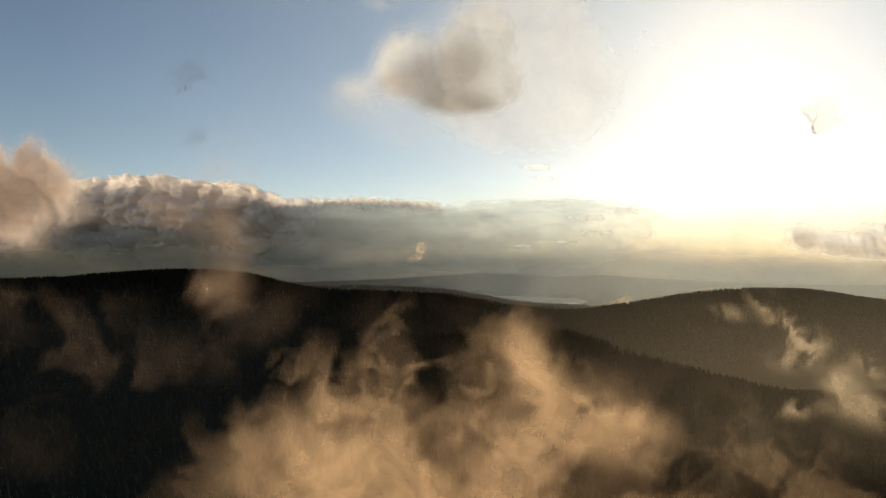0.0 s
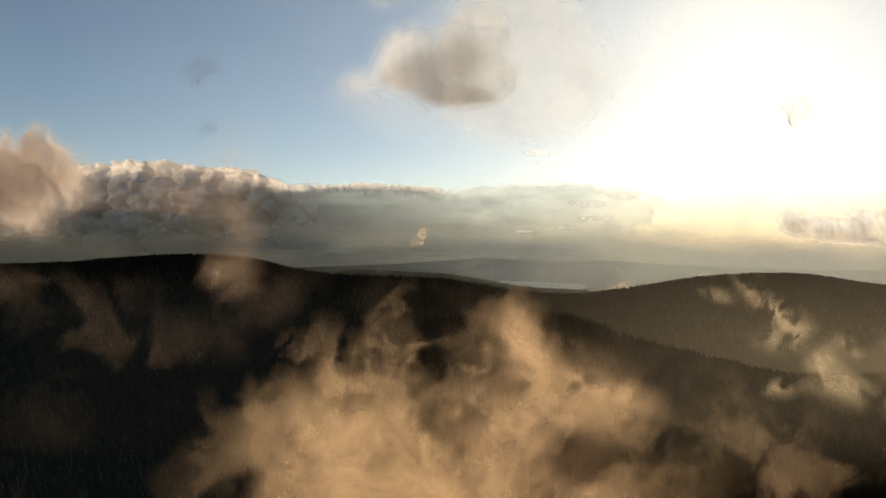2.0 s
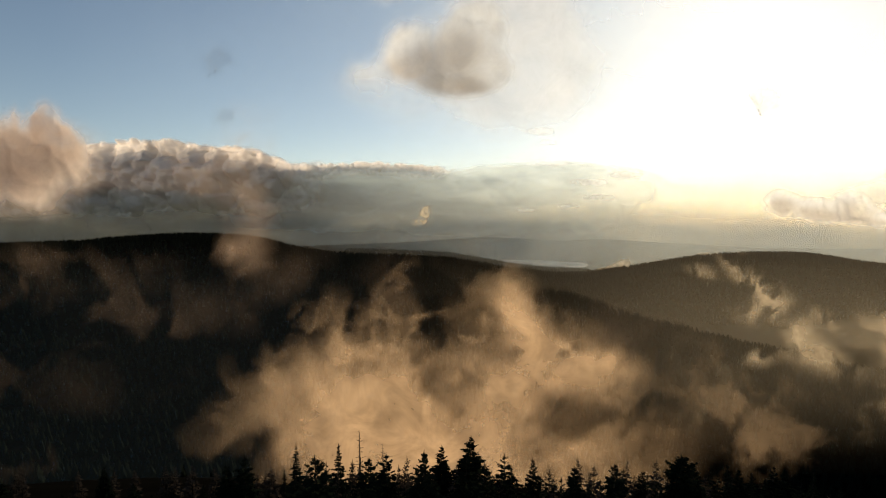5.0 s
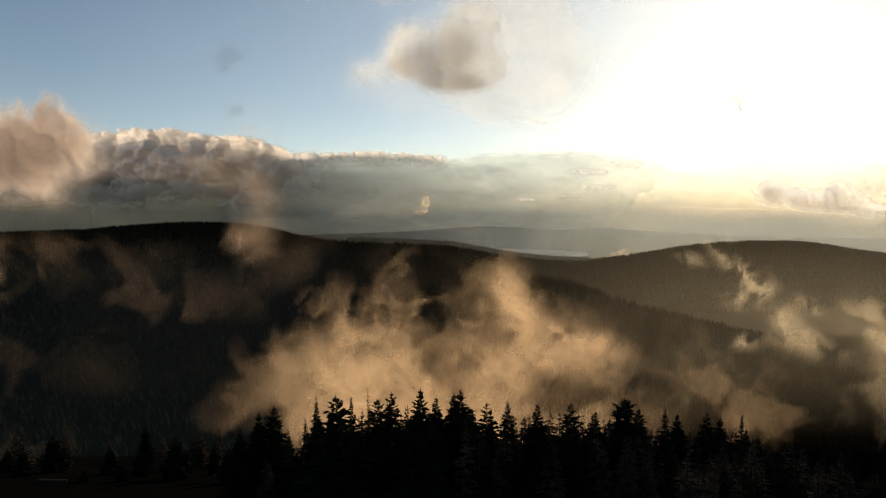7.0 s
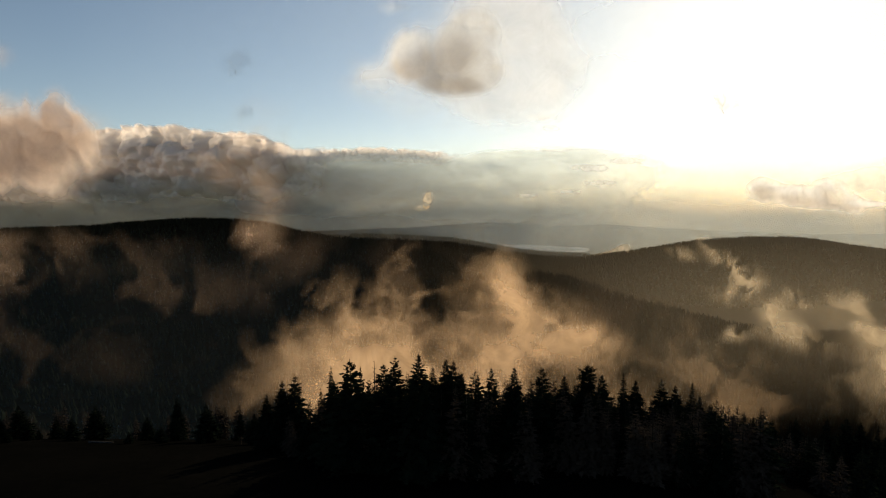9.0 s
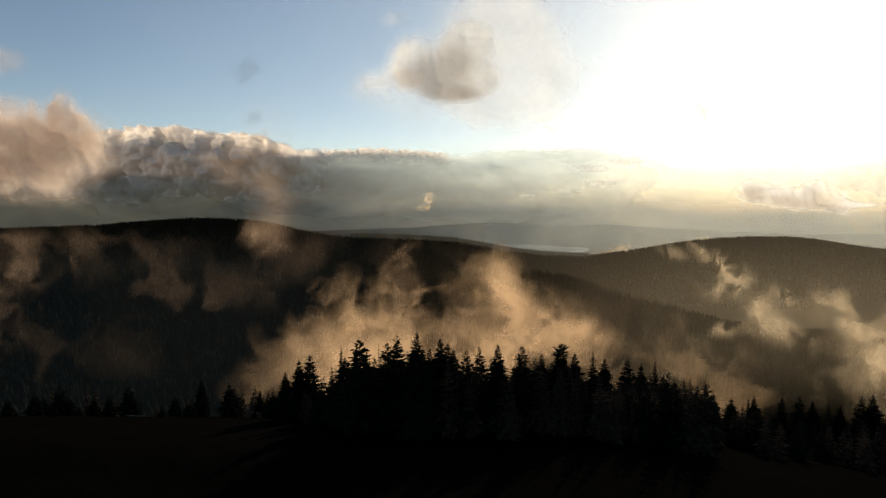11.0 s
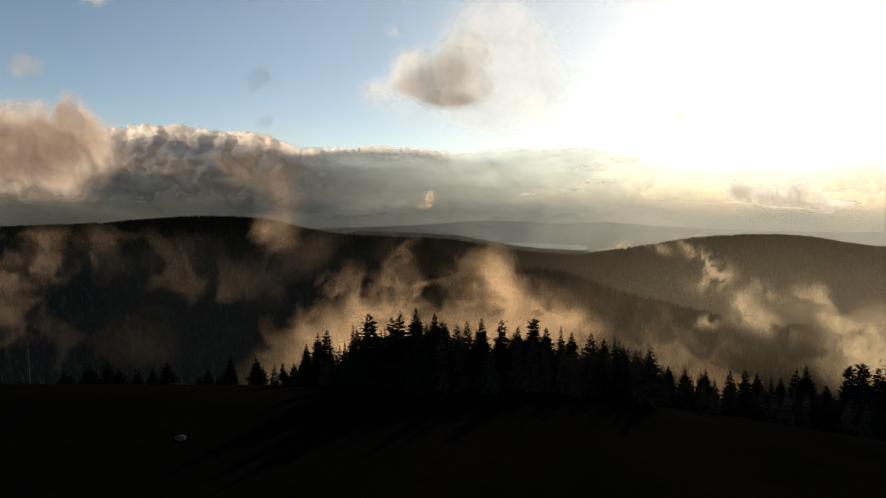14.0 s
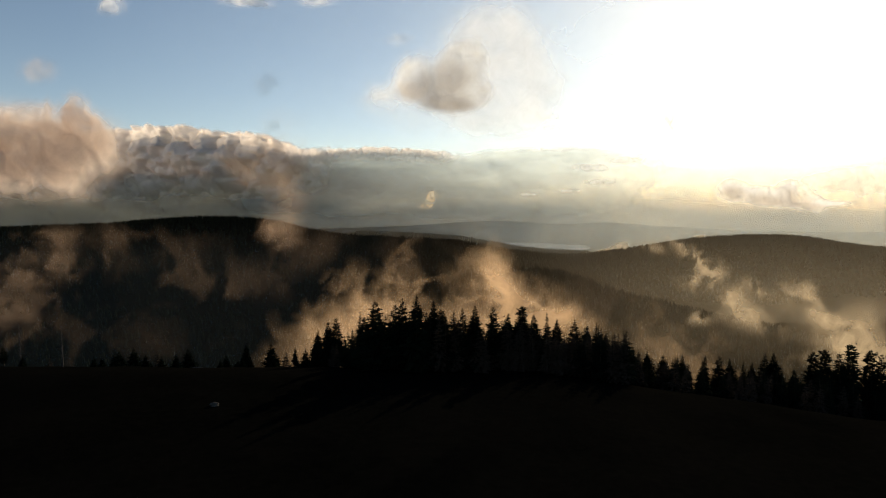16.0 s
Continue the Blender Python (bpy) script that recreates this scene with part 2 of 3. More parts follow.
def forests():
    rng = np.random.default_rng(4)
    # along the crests, dense
    for name, label, line, x0, x1, n, spread, tall in (
        ("left_hill_forest", "dense dark conifer forest covering the near wooded hill", CREST_LEFT, -2100, 700, 6500, 120, 19),
        ("right_hill_forest", "hazy conifer forest covering the rounded sunlit hill", CREST_RIGHT, 300, 2600, 5600, 120, 20),
        ("middle_ridge_forest", "conifer forest on the low ridge before the lake", CREST_MID, -500, 800, 3000, 100, 18),
    ):
        xs = rng.uniform(x0, x1, n)
        yc = line(xs)[0]
        ys = yc + rng.normal(0, 1, n) * spread - 40
        m = int(n * 1.3)
        xs2 = rng.uniform(x0, x1, m)
        ys2 = line(xs2)[0] - rng.uniform(0, 900, m)
        far_forest(name, label, np.concatenate([xs, xs2]), np.concatenate([ys, ys2]), tall, 7)
    xs, ys = scatter(8500, 8, -900, 1300, 440, 1100)
    far_forest("valley_forest", "dark conifers on the slope falling to the valley", xs, ys, 20, 11)


forests()


# ---- mist and clouds ----
def bubbles(x, z, size, seed):
    """Round heads packed side by side, 0 to 1."""
    x, z = x / size, z / size
    ix, iz = np.floor(x), np.floor(z)
    best = np.zeros_like(x)
    for i in (-1, 0, 1):
        for j in (-1, 0, 1):
            cx = ix + i + 0.5 + 0.4 * lattice(ix + i, iz + j, seed)
            cz = iz + j + 0.5 + 0.4 * lattice(ix + i, iz + j, seed + 1)
            r = 0.72 + 0.2 * lattice(ix + i, iz + j, seed + 2)
            best = np.maximum(best, np.sqrt(np.maximum(0, r * r - (x - cx) ** 2 - (z - cz) ** 2)))
    return best


def heaped(x, z, size, seed):
    """Cauliflower relief: heads upon heads."""
    x = x + 0.3 * size * rough2(x, z, size, seed + 20, 3)
    z = z + 0.3 * size * rough2(x, z, size, seed + 30, 3)
    return bubbles(x, z, size, seed) + 0.5 * bubbles(x, z, size * 0.47, seed + 5) + 0.16 * bubbles(x, z, size * 0.21, seed + 9)


def blobs(strokes, x, z):
    """Soft bodies of mist: x, z, radii, lean in degrees and strength each."""
    clear = np.ones_like(x)
    for cx, cz, rx, rz, tilt, strength in strokes:
        c, s = math.cos(radians(tilt)), math.sin(radians(tilt))
        u, v = ((x - cx) * c + (z - cz) * s) / rx, (-(x - cx) * s + (z - cz) * c) / rz
        clear = clear * (1 - strength * np.exp(-(u * u + v * v)))
    return 1 - clear


def torn(x, z, size, seed, warp=0.8):
    """Drawn-out shreds and curls, about 0 to 1."""
    wx, wz = rough2(x, z, size * 1.3, seed + 40, 4), rough2(x, z, size * 1.3, seed + 50, 4)
    u, v = x + warp * size * wx, z + warp * size * wz
    thread = np.clip(1 - np.abs(rough2(u, v, size * 0.8, seed + 60, 5)) * 3.2, -0.6, 1)
    return np.clip(0.5 + 0.85 * rough2(u, v, size, seed, 6) + 0.3 * (thread - 0.3), -0.3, 1.3)


def sheet(name, label, category, mat, y, box, cells, density, depth=None, relief=None):
    """One body of vapour spread over x and z at the distance y. density, depth: how much it covers and how little light it lets through, both from
    0 to 1; relief: metres by which it swells. Where there is nothing the mesh is left out."""
    x0, x1, z0, z1 = box
    nx, nz = cells
    X, Z = np.meshgrid(np.linspace(x0, x1, nx), np.linspace(z0, z1, nz))
    d = np.clip(density(X, Z), 0, 1)
    u, v = np.abs(2 * (X - x0) / (x1 - x0) - 1), np.abs(2 * (Z - z0) / (z1 - z0) - 1)
    d = d * np.clip((1 - u) / 0.08, 0, 1) * np.clip((1 - v) / 0.08, 0, 1)
    Y = y - (relief(X, Z) if relief else 0 * X)
    deep = np.clip(depth(X, Z, d), 0, 1) if depth else d
    idx = np.arange(nx * nz).reshape(nz, nx)
    quads = np.stack([idx[:-1, :-1], idx[:-1, 1:], idx[1:, 1:], idx[1:, :-1]], 2).reshape(-1, 4)
    quads = quads[d.ravel()[quads].max(1) > 0.0006]
    keep, quads = np.unique(quads, return_inverse=True)
    quads = quads.reshape(-1, 4)
    co = np.stack([X.ravel(), Y.ravel(), Z.ravel()], 1)[keep]
    me = bpy.data.meshes.new(name)
    me.vertices.add(len(co))
    me.vertices.foreach_set("co", co.ravel())
    me.loops.add(quads.size)
    me.loops.foreach_set("vertex_index", quads.ravel())
    me.polygons.add(len(quads))
    me.polygons.foreach_set("loop_start", np.arange(0, quads.size, 4))
    me.polygons.foreach_set("use_smooth", np.ones(len(quads), dtype=bool))
    for key, values in (("cover", d), ("thick", deep)):
        me.attributes.new(key, "FLOAT", "POINT").data.foreach_set("value", values.ravel()[keep].astype(np.float32))
    me.materials.append(mat)
    me.update(calc_edges=True)
    return tagged(new(name, me), label, category, kind="stuff")


def ease(a, b, v):
    t = np.clip((v - a) / (b - a), 0, 1)
    return t * t * (3 - 2 * t)


def mist_body(label, mat, y, box, strokes, size, seed, cover=0.8, ragged=1.0, cells=(170, 110), name="valley_mist", swell=14, thin=0.04, heart=0.35):
    """Mist torn into shreds at its rims and whole at its heart."""
    def density(x, z):
        base = blobs(strokes, x, z)
        t = torn(x, z, size, seed)
        return cover * np.clip(heart * base ** 1.5 + 0.9 * base ** 0.8 * ease(0.62 - 0.36 * ragged, 0.55 + 0.36 * ragged, t) - thin, 0, 1)

    return sheet(name, label, "mist", mat, y, box, cells, density,
                 relief=lambda x, z: swell * rough2(x, z, size * 1.2, seed + 3, 3), depth=lambda x, z, d: 0.5 * d)


MIST = "thick glowing orange mist billowing up out of the valley"
WISP = "thin wisp of sunlit mist rising off the forest"
THIN = "thin brown mist hanging in patches over the shaded slope"
PUFF = "small ragged cloud drifting in the evening sky"

# the glowing heart of the valley's mist, several curtains deep
mist_body(MIST, valley_mist, 310, (-213, 194, -200, 35), [(-2, -83, 85, 34, 0, 1), (56, -33, 44, 17, -35, 0.35), (-57, -58, 40, 24, 30, 0.6), (89, -57, 24, 16, -20, 0.3), (4, -133, 101, 40, 0, 1)], 70, 3, cover=0.58, ragged=1.0, heart=0.5)
mist_body(MIST, valley_mist, 345, (-196, 179, -223, 51), [(54, -17, 13, 35, 10, 0.7), (78, -32, 47, 11, -38, 0.7), (30, -50, 47, 22, 0, 0.7), (-93, -37, 39, 15, 35, 0.45), (-58, -64, 56, 26, 0, 0.75), (109, -36, 20, 9, -15, 0.8), (4, -113, 93, 39, 0, 0.9)], 52, 8, cover=0.58, ragged=0.9)
mist_body(MIST, valley_mist, 380, (-188, 191, -195, 54), [(50, -2, 11, 21, 10, 0.5), (-29, -7, 19, 19, 20, 0.5), (84, -30, 61, 19, -35, 0.6), (-67, -40, 56, 16, 30, 0.5), (-6, -78, 107, 33, 0, 0.8)], 44, 15, cover=0.5, ragged=0.8, heart=0.2)
mist_body(MIST, valley_mist, 420, (140, 329, -173, -17), [(221, -84, 30, 35, 0, 0.8), (187, -68, 25, 20, 20, 0.5), (275, -105, 30, 25, 0, 0.6), (219, -121, 66, 30, 0, 0.6)], 50, 22, cover=0.2, ragged=0.9, heart=0.2)
mist_body(MIST, valley_mist, 400, (-162, 181, -114, 44), [(-41, -14, 12, 34, -12, 0.85), (-24, -4, 8, 19, 20, 0.7), (-85, -27, 19, 24, 30, 0.6), (60, -12, 11, 29, 10, 0.6), (101, -36, 32, 10, -40, 0.85), (133, -54, 21, 8, -20, 0.8), (-120, -37, 22, 13, 35, 0.5), (23, -34, 15, 29, 0, 0.6)], 32, 27, cover=0.36, ragged=0.75, heart=0.2, cells=(190, 110))
# wisps over the sunlit hill's foot
mist_body(WISP, wisp_mist, 480, (194, 479, -188, 42), [(284, 3, 34, 8, -50, 0.9), (313, -31, 39, 14, -52, 0.95), (348, -60, 28, 11, -25, 0.8), (375, -37, 34, 9, -15, 0.6), (285, -26, 17, 8, -10, 0.5), (239, 14, 12, 5, -15, 0.6), (426, -40, 23, 10, -20, 0.6), (292, -67, 15, 7, 0, 0.5)], 34, 31, cover=0.56, ragged=0.8, heart=0.12, name="rising_wisp", cells=(190, 150))
mist_body(WISP, wisp_mist, 505, (155, 561, -235, 29), [(345, -59, 53, 24, -35, 0.6), (409, -53, 47, 24, -20, 0.5), (459, -113, 47, 29, 0, 0.55), (481, -77, 35, 35, 0, 0.6), (247, -102, 35, 41, 0, 0.4), (502, -137, 65, 35, 0, 0.8)], 46, 36, cover=0.13, ragged=0.9, name="rising_wisp")
mist_body("bright glowing billow of mist over the valley's edge", wisp_mist, 515, (397, 647, -214, -19), [(496, -97, 33, 27, 0, 0.95), (462, -79, 30, 11, -35, 0.8), (544, -116, 54, 36, 0, 0.9)], 46, 38, cover=0.5, ragged=0.9, name="rising_wisp")
# brown shreds over the shaded slope
mist_body(THIN, brown_mist, 470, (-277, -81, -48, 174), [(-177, 75, 17, 61, 6, 0.8), (-185, 35, 20, 13, 0, 0.85), (-213, 97, 33, 24, 0, 0.5), (-162, 119, 20, 33, 0, 0.3)], 60, 41, cover=0.42, ragged=1.2, thin=0.03, heart=0.6, name="mist_patches", cells=(110, 120))
mist_body(THIN, brown_mist, 440, (-555, -13, -207, 54), [(-310, 6, 100, 31, -15, 0.75), (-140, 11, 37, 18, 30, 0.7), (-371, -32, 68, 31, 20, 0.7), (-242, -32, 47, 31, -20, 0.5), (-45, -4, 26, 31, 0, 0.6), (-383, -153, 52, 18, 0, 0.35), (-314, -86, 68, 26, 0, 0.2), (-472, 0, 63, 52, 0, 0.9)], 62, 47, cover=0.058, ragged=0.9, name="mist_patches", thin=0.1, heart=0.1)
mist_body(THIN, brown_mist, 560, (-642, 272, -224, 39), [(-147, -13, 103, 32, 10, 0.7), (-361, 19, 71, 26, -10, 0.55), (-474, -7, 83, 32, 0, 0.8), (-4, -65, 103, 58, 0, 0.7), (158, -64, 83, 39, 0, 0.6), (-506, -120, 90, 39, 0, 0.5)], 70, 53, cover=0.05, ragged=0.9, name="mist_patches", thin=0.1, heart=0.1)

mist_body(THIN, brown_mist, 445, (-647, -308, -132, 53), [(-444, 0, 58, 23, 10, 0.9), (-507, -44, 64, 37, 0, 0.9), (-410, 19, 32, 13, -10, 0.6)], 50, 57, cover=0.2, ragged=0.9, thin=0.08, heart=0.2, name="mist_patches", cells=(110, 70))

# the grey puff high over the valley
def puff(label, y, box, strokes, size, seed, cover=1.0, cells=(130, 110), mat=None, ragged=0.8, deep=1.0, swell=12):
    def density(x, z):
        base = blobs(strokes, x, z)
        return cover * ease(0.05, 0.75, base * (1.05 - ragged / 2 + 1.1 * ragged * torn(x, z, size, seed, 0.6)))

    # thick is sampled off centre, which paints the sunward rim brighter
    return sheet("drifting_cloud", label, "cloud", mat or puff_mist, y, box, cells, density,
                 depth=lambda x, z, d: deep * ease(0.25, 0.95, blobs(strokes, x + 0.12 * size, z + 0.22 * size) * 1.05) * d,
                 relief=lambda x, z: swell * (heaped(x, z, size * 0.8, seed) if deep > 0.6 else rough2(x, z, size, seed, 3)))


puff("small ragged cloud with grey heart and bright rim", 330, (-89, 99, 105, 233), [(-2, 171, 24, 18, -10, 1), (8, 153, 25, 11, 0, 0.95), (28, 157, 14, 10, 0, 0.8), (20, 185, 19, 17, 0, 0.8), (-51, 155, 18, 8, 10, 0.25), (-19, 165, 17, 14, 0, 0.8)], 62, 61, cover=0.88, swell=6, deep=0.75)
puff("thin bright veil of cloud round the grey puff", 352, (-94, 147, 77, 275), [(42, 183, 44, 39, 0, 0.8), (64, 162, 53, 35, 0, 0.5), (17, 141, 53, 22, 0, 0.45), (-57, 158, 26, 18, 0, 0.35), (50, 216, 31, 26, 0, 0.5)], 80, 64, cover=0.5, deep=0.1)
puff(PUFF, 290, (155, 204, 108, 148), [(182, 128, 10, 8, -40, 0.85)], 22, 66, cover=0.45, cells=(50, 40))
puff("small cloud with a brown heart and dazzling rims", 640, (321, 608, 22, 129), [(400, 82, 19, 13, 0, 1), (450, 72, 50, 12, -8, 0.9), (492, 76, 29, 14, -30, 0.85), (528, 64, 43, 4, 0, 0.6)], 26, 67, cover=0.85, cells=(150, 60), deep=0.7, swell=3)
puff("flat grey cloud hanging below the sun", 900, (564, 934, 9, 181), [(700, 107, 88, 19, 4, 0.8), (814, 105, 107, 39, 0, 0.8)], 60, 68, cover=0.4, cells=(90, 50))
puff(PUFF, 600, (-595, -492, 200, 292), [(-544, 240, 27, 15, 0, 0.7)], 30, 69, cover=0.3, cells=(50, 40), deep=0.4, mat=peach_mist)
puff(PUFF, 640, (-678, -510, 137, 229), [(-586, 194, 36, 14, 0, 0.8)], 34, 70, cover=0.4, cells=(60, 40), deep=0.4, mat=peach_mist)
puff(PUFF, 305, (-53, -7, 178, 212), [(-30, 197, 12, 6, 10, 0.6)], 20, 71, cover=0.25, cells=(50, 40), deep=0.2)
puff("thin bright shreds of cloud high over the valley", 330, (-320, -60, 204, 266), [(-280, 234, 12, 9, 0, 0.6), (-163, 236, 20, 6, 0, 0.8), (-105, 236, 18, 5, 0, 0.6)], 18, 74, cover=0.5, cells=(120, 50), deep=0.2)
puff("faint grey shreds of cloud in blue sky", 360, (-189, -125, 108, 195), [(-155, 171, 12, 10, 40, 0.7), (-151, 132, 9, 6, 20, 0.5)], 12, 72, cover=0.16, cells=(70, 90), mat=shade_tint_mist)
puff("thin grey dashes of cloud under the veil", 4300, (353, 1121, 381, 843), [(714, 726, 112, 26, 0, 0.9), (757, 642, 69, 22, 0, 0.7), (802, 486, 215, 22, 0, 0.8)], 120, 73, cover=0.4, cells=(90, 50), swell=20)


# the peach cumulus beside the hill
def peach(y, box, strokes, size, seed, cover):
    sheet("drifting_cloud", "rounded peach coloured cumulus beside the hill", "cloud", peach_mist, y, box, (170, 130),
          lambda x, z: cover * ease(0.08, 0.8, blobs(strokes, x, z) * (0.45 + 1.1 * torn(x, z, size, seed, 0.5))),
          depth=lambda x, z, d: ease(0.3, 1.0, blobs(strokes, x, z)) * d,
          relief=lambda x, z: 0.15 * size * heaped(x, z, size, seed))


peach(1750, (-1890, -850, -222, 536), [(-1363, 233, 199, 126, -10, 1), (-1214, 304, 126, 72, -20, 0.9), (-1265, 358, 54, 72, 20, 0.8), (-1582, 233, 253, 119, 0, 1)], 150, 81, 0.85)
peach(1850, (-1992, -897, -237, 561), [(-1514, 252, 267, 126, 0, 0.9), (-1262, 280, 133, 76, 0, 0.7)], 190, 84, 0.6)


# cumulus bank over the far hills: heaped heads, painted through thick bright on top, going over into a shaded base
BANK_X, BANK_Z = zip((-4895, 575), (-3091, 616), (-2686, 650), (-2195, 676), (-1663, 631), (-1398, 587), (-1178, 491), (-691, 490), (-249, 472))
SLAB_X, SLAB_Z = zip((-1661, 528), (-1070, 492), (-707, 518), (-436, 513), (16, 477), (467, 499), (960, 525), (1275, 489), (1544, 480), (1816, 354))


def bank_top(x):
    return np.interp(x, BANK_X, BANK_Z)


def slab_top(x):
    return np.interp(x, SLAB_X, SLAB_Z)


sheet("cloud_bank", "cream topped cumulus bank heaped over the far hills", "cloud", bank_mist, 4450, (-4871, -431, -451, 882), (420, 130),
      lambda x, z: ease(-12, 14, bank_top(x) + 45 * (heaped(x, 0.5 * z, 200, 91) - 0.9) + 30 * rough2(x, z, 500, 92, 3) - z) * ease(-700, -1300, x) * (0.12 + 0.88 * ease(-40, 330, z + 70 * rough2(x, z, 250, 99))),
      depth=lambda x, z, d: ease(0, 160, bank_top(x) - z + 50 * rough2(x, z, 160, 93)),
      relief=lambda x, z: 135 * heaped(x, 1.1 * z, 170, 95) + 150 * rough2(x, 1.4 * z, 300, 97, 4) + 0.35 * np.minimum(0, z - 420))
sheet("cloud_bank", "thin bright cumulus crest along the grey bank", "cloud", bank_mist, 4500, (-1590, 195, 219, 708), (260, 70),
      lambda x, z: ease(-8, 10, slab_top(x) + 34 * (heaped(x, 0.6 * z, 80, 101) - 1.0) - z) * ease(-170, -10, z - slab_top(x)) * ease(150, -150, x),
      depth=lambda x, z, d: ease(0, 80, slab_top(x) - z),
      relief=lambda x, z: 40 * heaped(x, 1.2 * z, 80, 103))
# thick also eases off to the right: sunward brightness put into the colour
sheet("cloud_bank", "long flat grey stratus bank with bright ragged top", "cloud", slab_mist, 4560, (-1883, 3104, -458, 717), (340, 100),
      lambda x, z: 0.9 * ease(-10, 26, slab_top(x) + 26 * rough2(x, 3 * z, 260, 111, 5) - z) * ease(2500, 450, x + 700 * rough2(x, 2 * z, 260, 113, 5) + 0.9 * (slab_top(x) - z)) * (0.35 + 0.65 * ease(-120, 240, z + 60 * rough2(x, z, 500, 115))),
      depth=lambda x, z, d: ease(0, 110, slab_top(x) + 40 * rough2(x, 2 * z, 180, 117, 5) - z) * ease(1900, -1300, x) ** 0.7,
      relief=lambda x, z: 60 * rough2(x, 2 * z, 300, 119, 4))
for k, (sx, sz, rx, rz) in enumerate(((781, 272, 91, 18), (829, 191, 84, 17), (983, 312, 91, 18), (439, 119, 49, 8), (674, 141, 63, 8))):
    puff("bright shred of cloud under the grey bank", 3150 - 8 * k, (sx - 2 * rx, sx + 2 * rx, sz - 3 * rz, sz + 3 * rz), [(sx, sz, rx, rz, 0, 0.9)], 50, 120 + k, cover=0.6, cells=(70, 40), deep=0.15, swell=14, ragged=1.5)
# thick falls to the right, so the sunward side is tinted lighter
sheet("far_stratus", "grey cloud base lying along the horizon, its shade put into the tint", "cloud", shade_tint_mist, 4640, (-6064, 5989, -647, 413), (200, 60),
      lambda x, z: 0.97 * ease(400, 60, z - 230 * ease(700, -1000, x) + 50 * rough2(x, 3 * z, 700, 131) + 0.05 * np.maximum(0, x)),
      depth=lambda x, z, d: ease(2600, -1500, x), relief=lambda x, z: 20 * rough2(x, z, 900, 133))
puff("small cloud catching orange sun before the dark bank", 3100, (-267, 14, -16, 233), [(-120, 109, 31, 28, 30, 0.9), (-149, 53, 44, 19, 0, 0.5)], 40, 141, cover=0.55, cells=(60, 50), mat=wisp_mist, deep=0.2)
puff("bright shred of mist behind the hill's shoulder", 2640, (601, 1296, -218, -84), [(815, -143, 43, 21, 20, 0.9), (749, -170, 80, 16, 10, 0.8), (1199, -89, 37, 13, 10, 0.6)], 40, 142, cover=0.6, cells=(120, 40), mat=wisp_mist, deep=0.0)

# flat sheets stand in for evening haze between the hills; more cover brightens them towards the sun
HAZE = "thin pale sheet standing in for evening haze between the hills"
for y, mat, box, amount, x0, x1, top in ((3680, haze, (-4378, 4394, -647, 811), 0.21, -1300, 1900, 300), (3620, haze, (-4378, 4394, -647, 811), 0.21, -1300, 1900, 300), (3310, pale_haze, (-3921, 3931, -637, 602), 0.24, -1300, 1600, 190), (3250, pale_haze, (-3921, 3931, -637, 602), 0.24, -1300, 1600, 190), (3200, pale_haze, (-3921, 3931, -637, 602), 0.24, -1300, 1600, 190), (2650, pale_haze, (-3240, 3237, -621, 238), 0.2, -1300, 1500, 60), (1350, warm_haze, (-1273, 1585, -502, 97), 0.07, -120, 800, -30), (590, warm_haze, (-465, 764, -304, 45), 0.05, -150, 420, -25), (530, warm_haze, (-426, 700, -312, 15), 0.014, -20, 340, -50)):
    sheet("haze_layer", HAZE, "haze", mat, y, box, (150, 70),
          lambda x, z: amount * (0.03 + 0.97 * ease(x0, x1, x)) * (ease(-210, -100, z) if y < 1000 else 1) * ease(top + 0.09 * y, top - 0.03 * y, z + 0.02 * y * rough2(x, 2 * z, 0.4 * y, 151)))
sheet("haze_layer", "thin bluish sheet standing in for haze before the shaded hillside", "haze", blue_haze, 430, (-671, 62, -223, 64), (60, 40),
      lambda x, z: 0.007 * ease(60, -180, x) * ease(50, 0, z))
# thin cloud veil added to spread the sun's white glow across the sky
sheet("sun_veil", "thin cloud veil added to whiten the sky round the sun", "cloud", sun_veil, 4700, (-3200, 5800, 0, 5200), (160, 90),
      lambda x, z: 0.36 * np.exp(-(((x - 2200) / 3000) ** 2 + ((z - 1500) / 1900) ** 2)) * (0.85 + 0.3 * rough2(x, 1.5 * z, 700, 161, 5)), depth=lambda x, z, d: 0 * d)


# ---- conifers ----
def add_blade(verts, faces, a, b, width, up):
    """A slim four-cornered spray from a to b."""
    d = (b - a)
    side = d.cross(up)
    if side.length < 1e-6:
        return
    side = side.normalized() * width
    m = a + d * 0.45
    i = len(verts)
    verts += [tuple(a), tuple(m + side), tuple(b), tuple(m - side)]
    faces.append((i, i + 1, i + 2, i + 3))


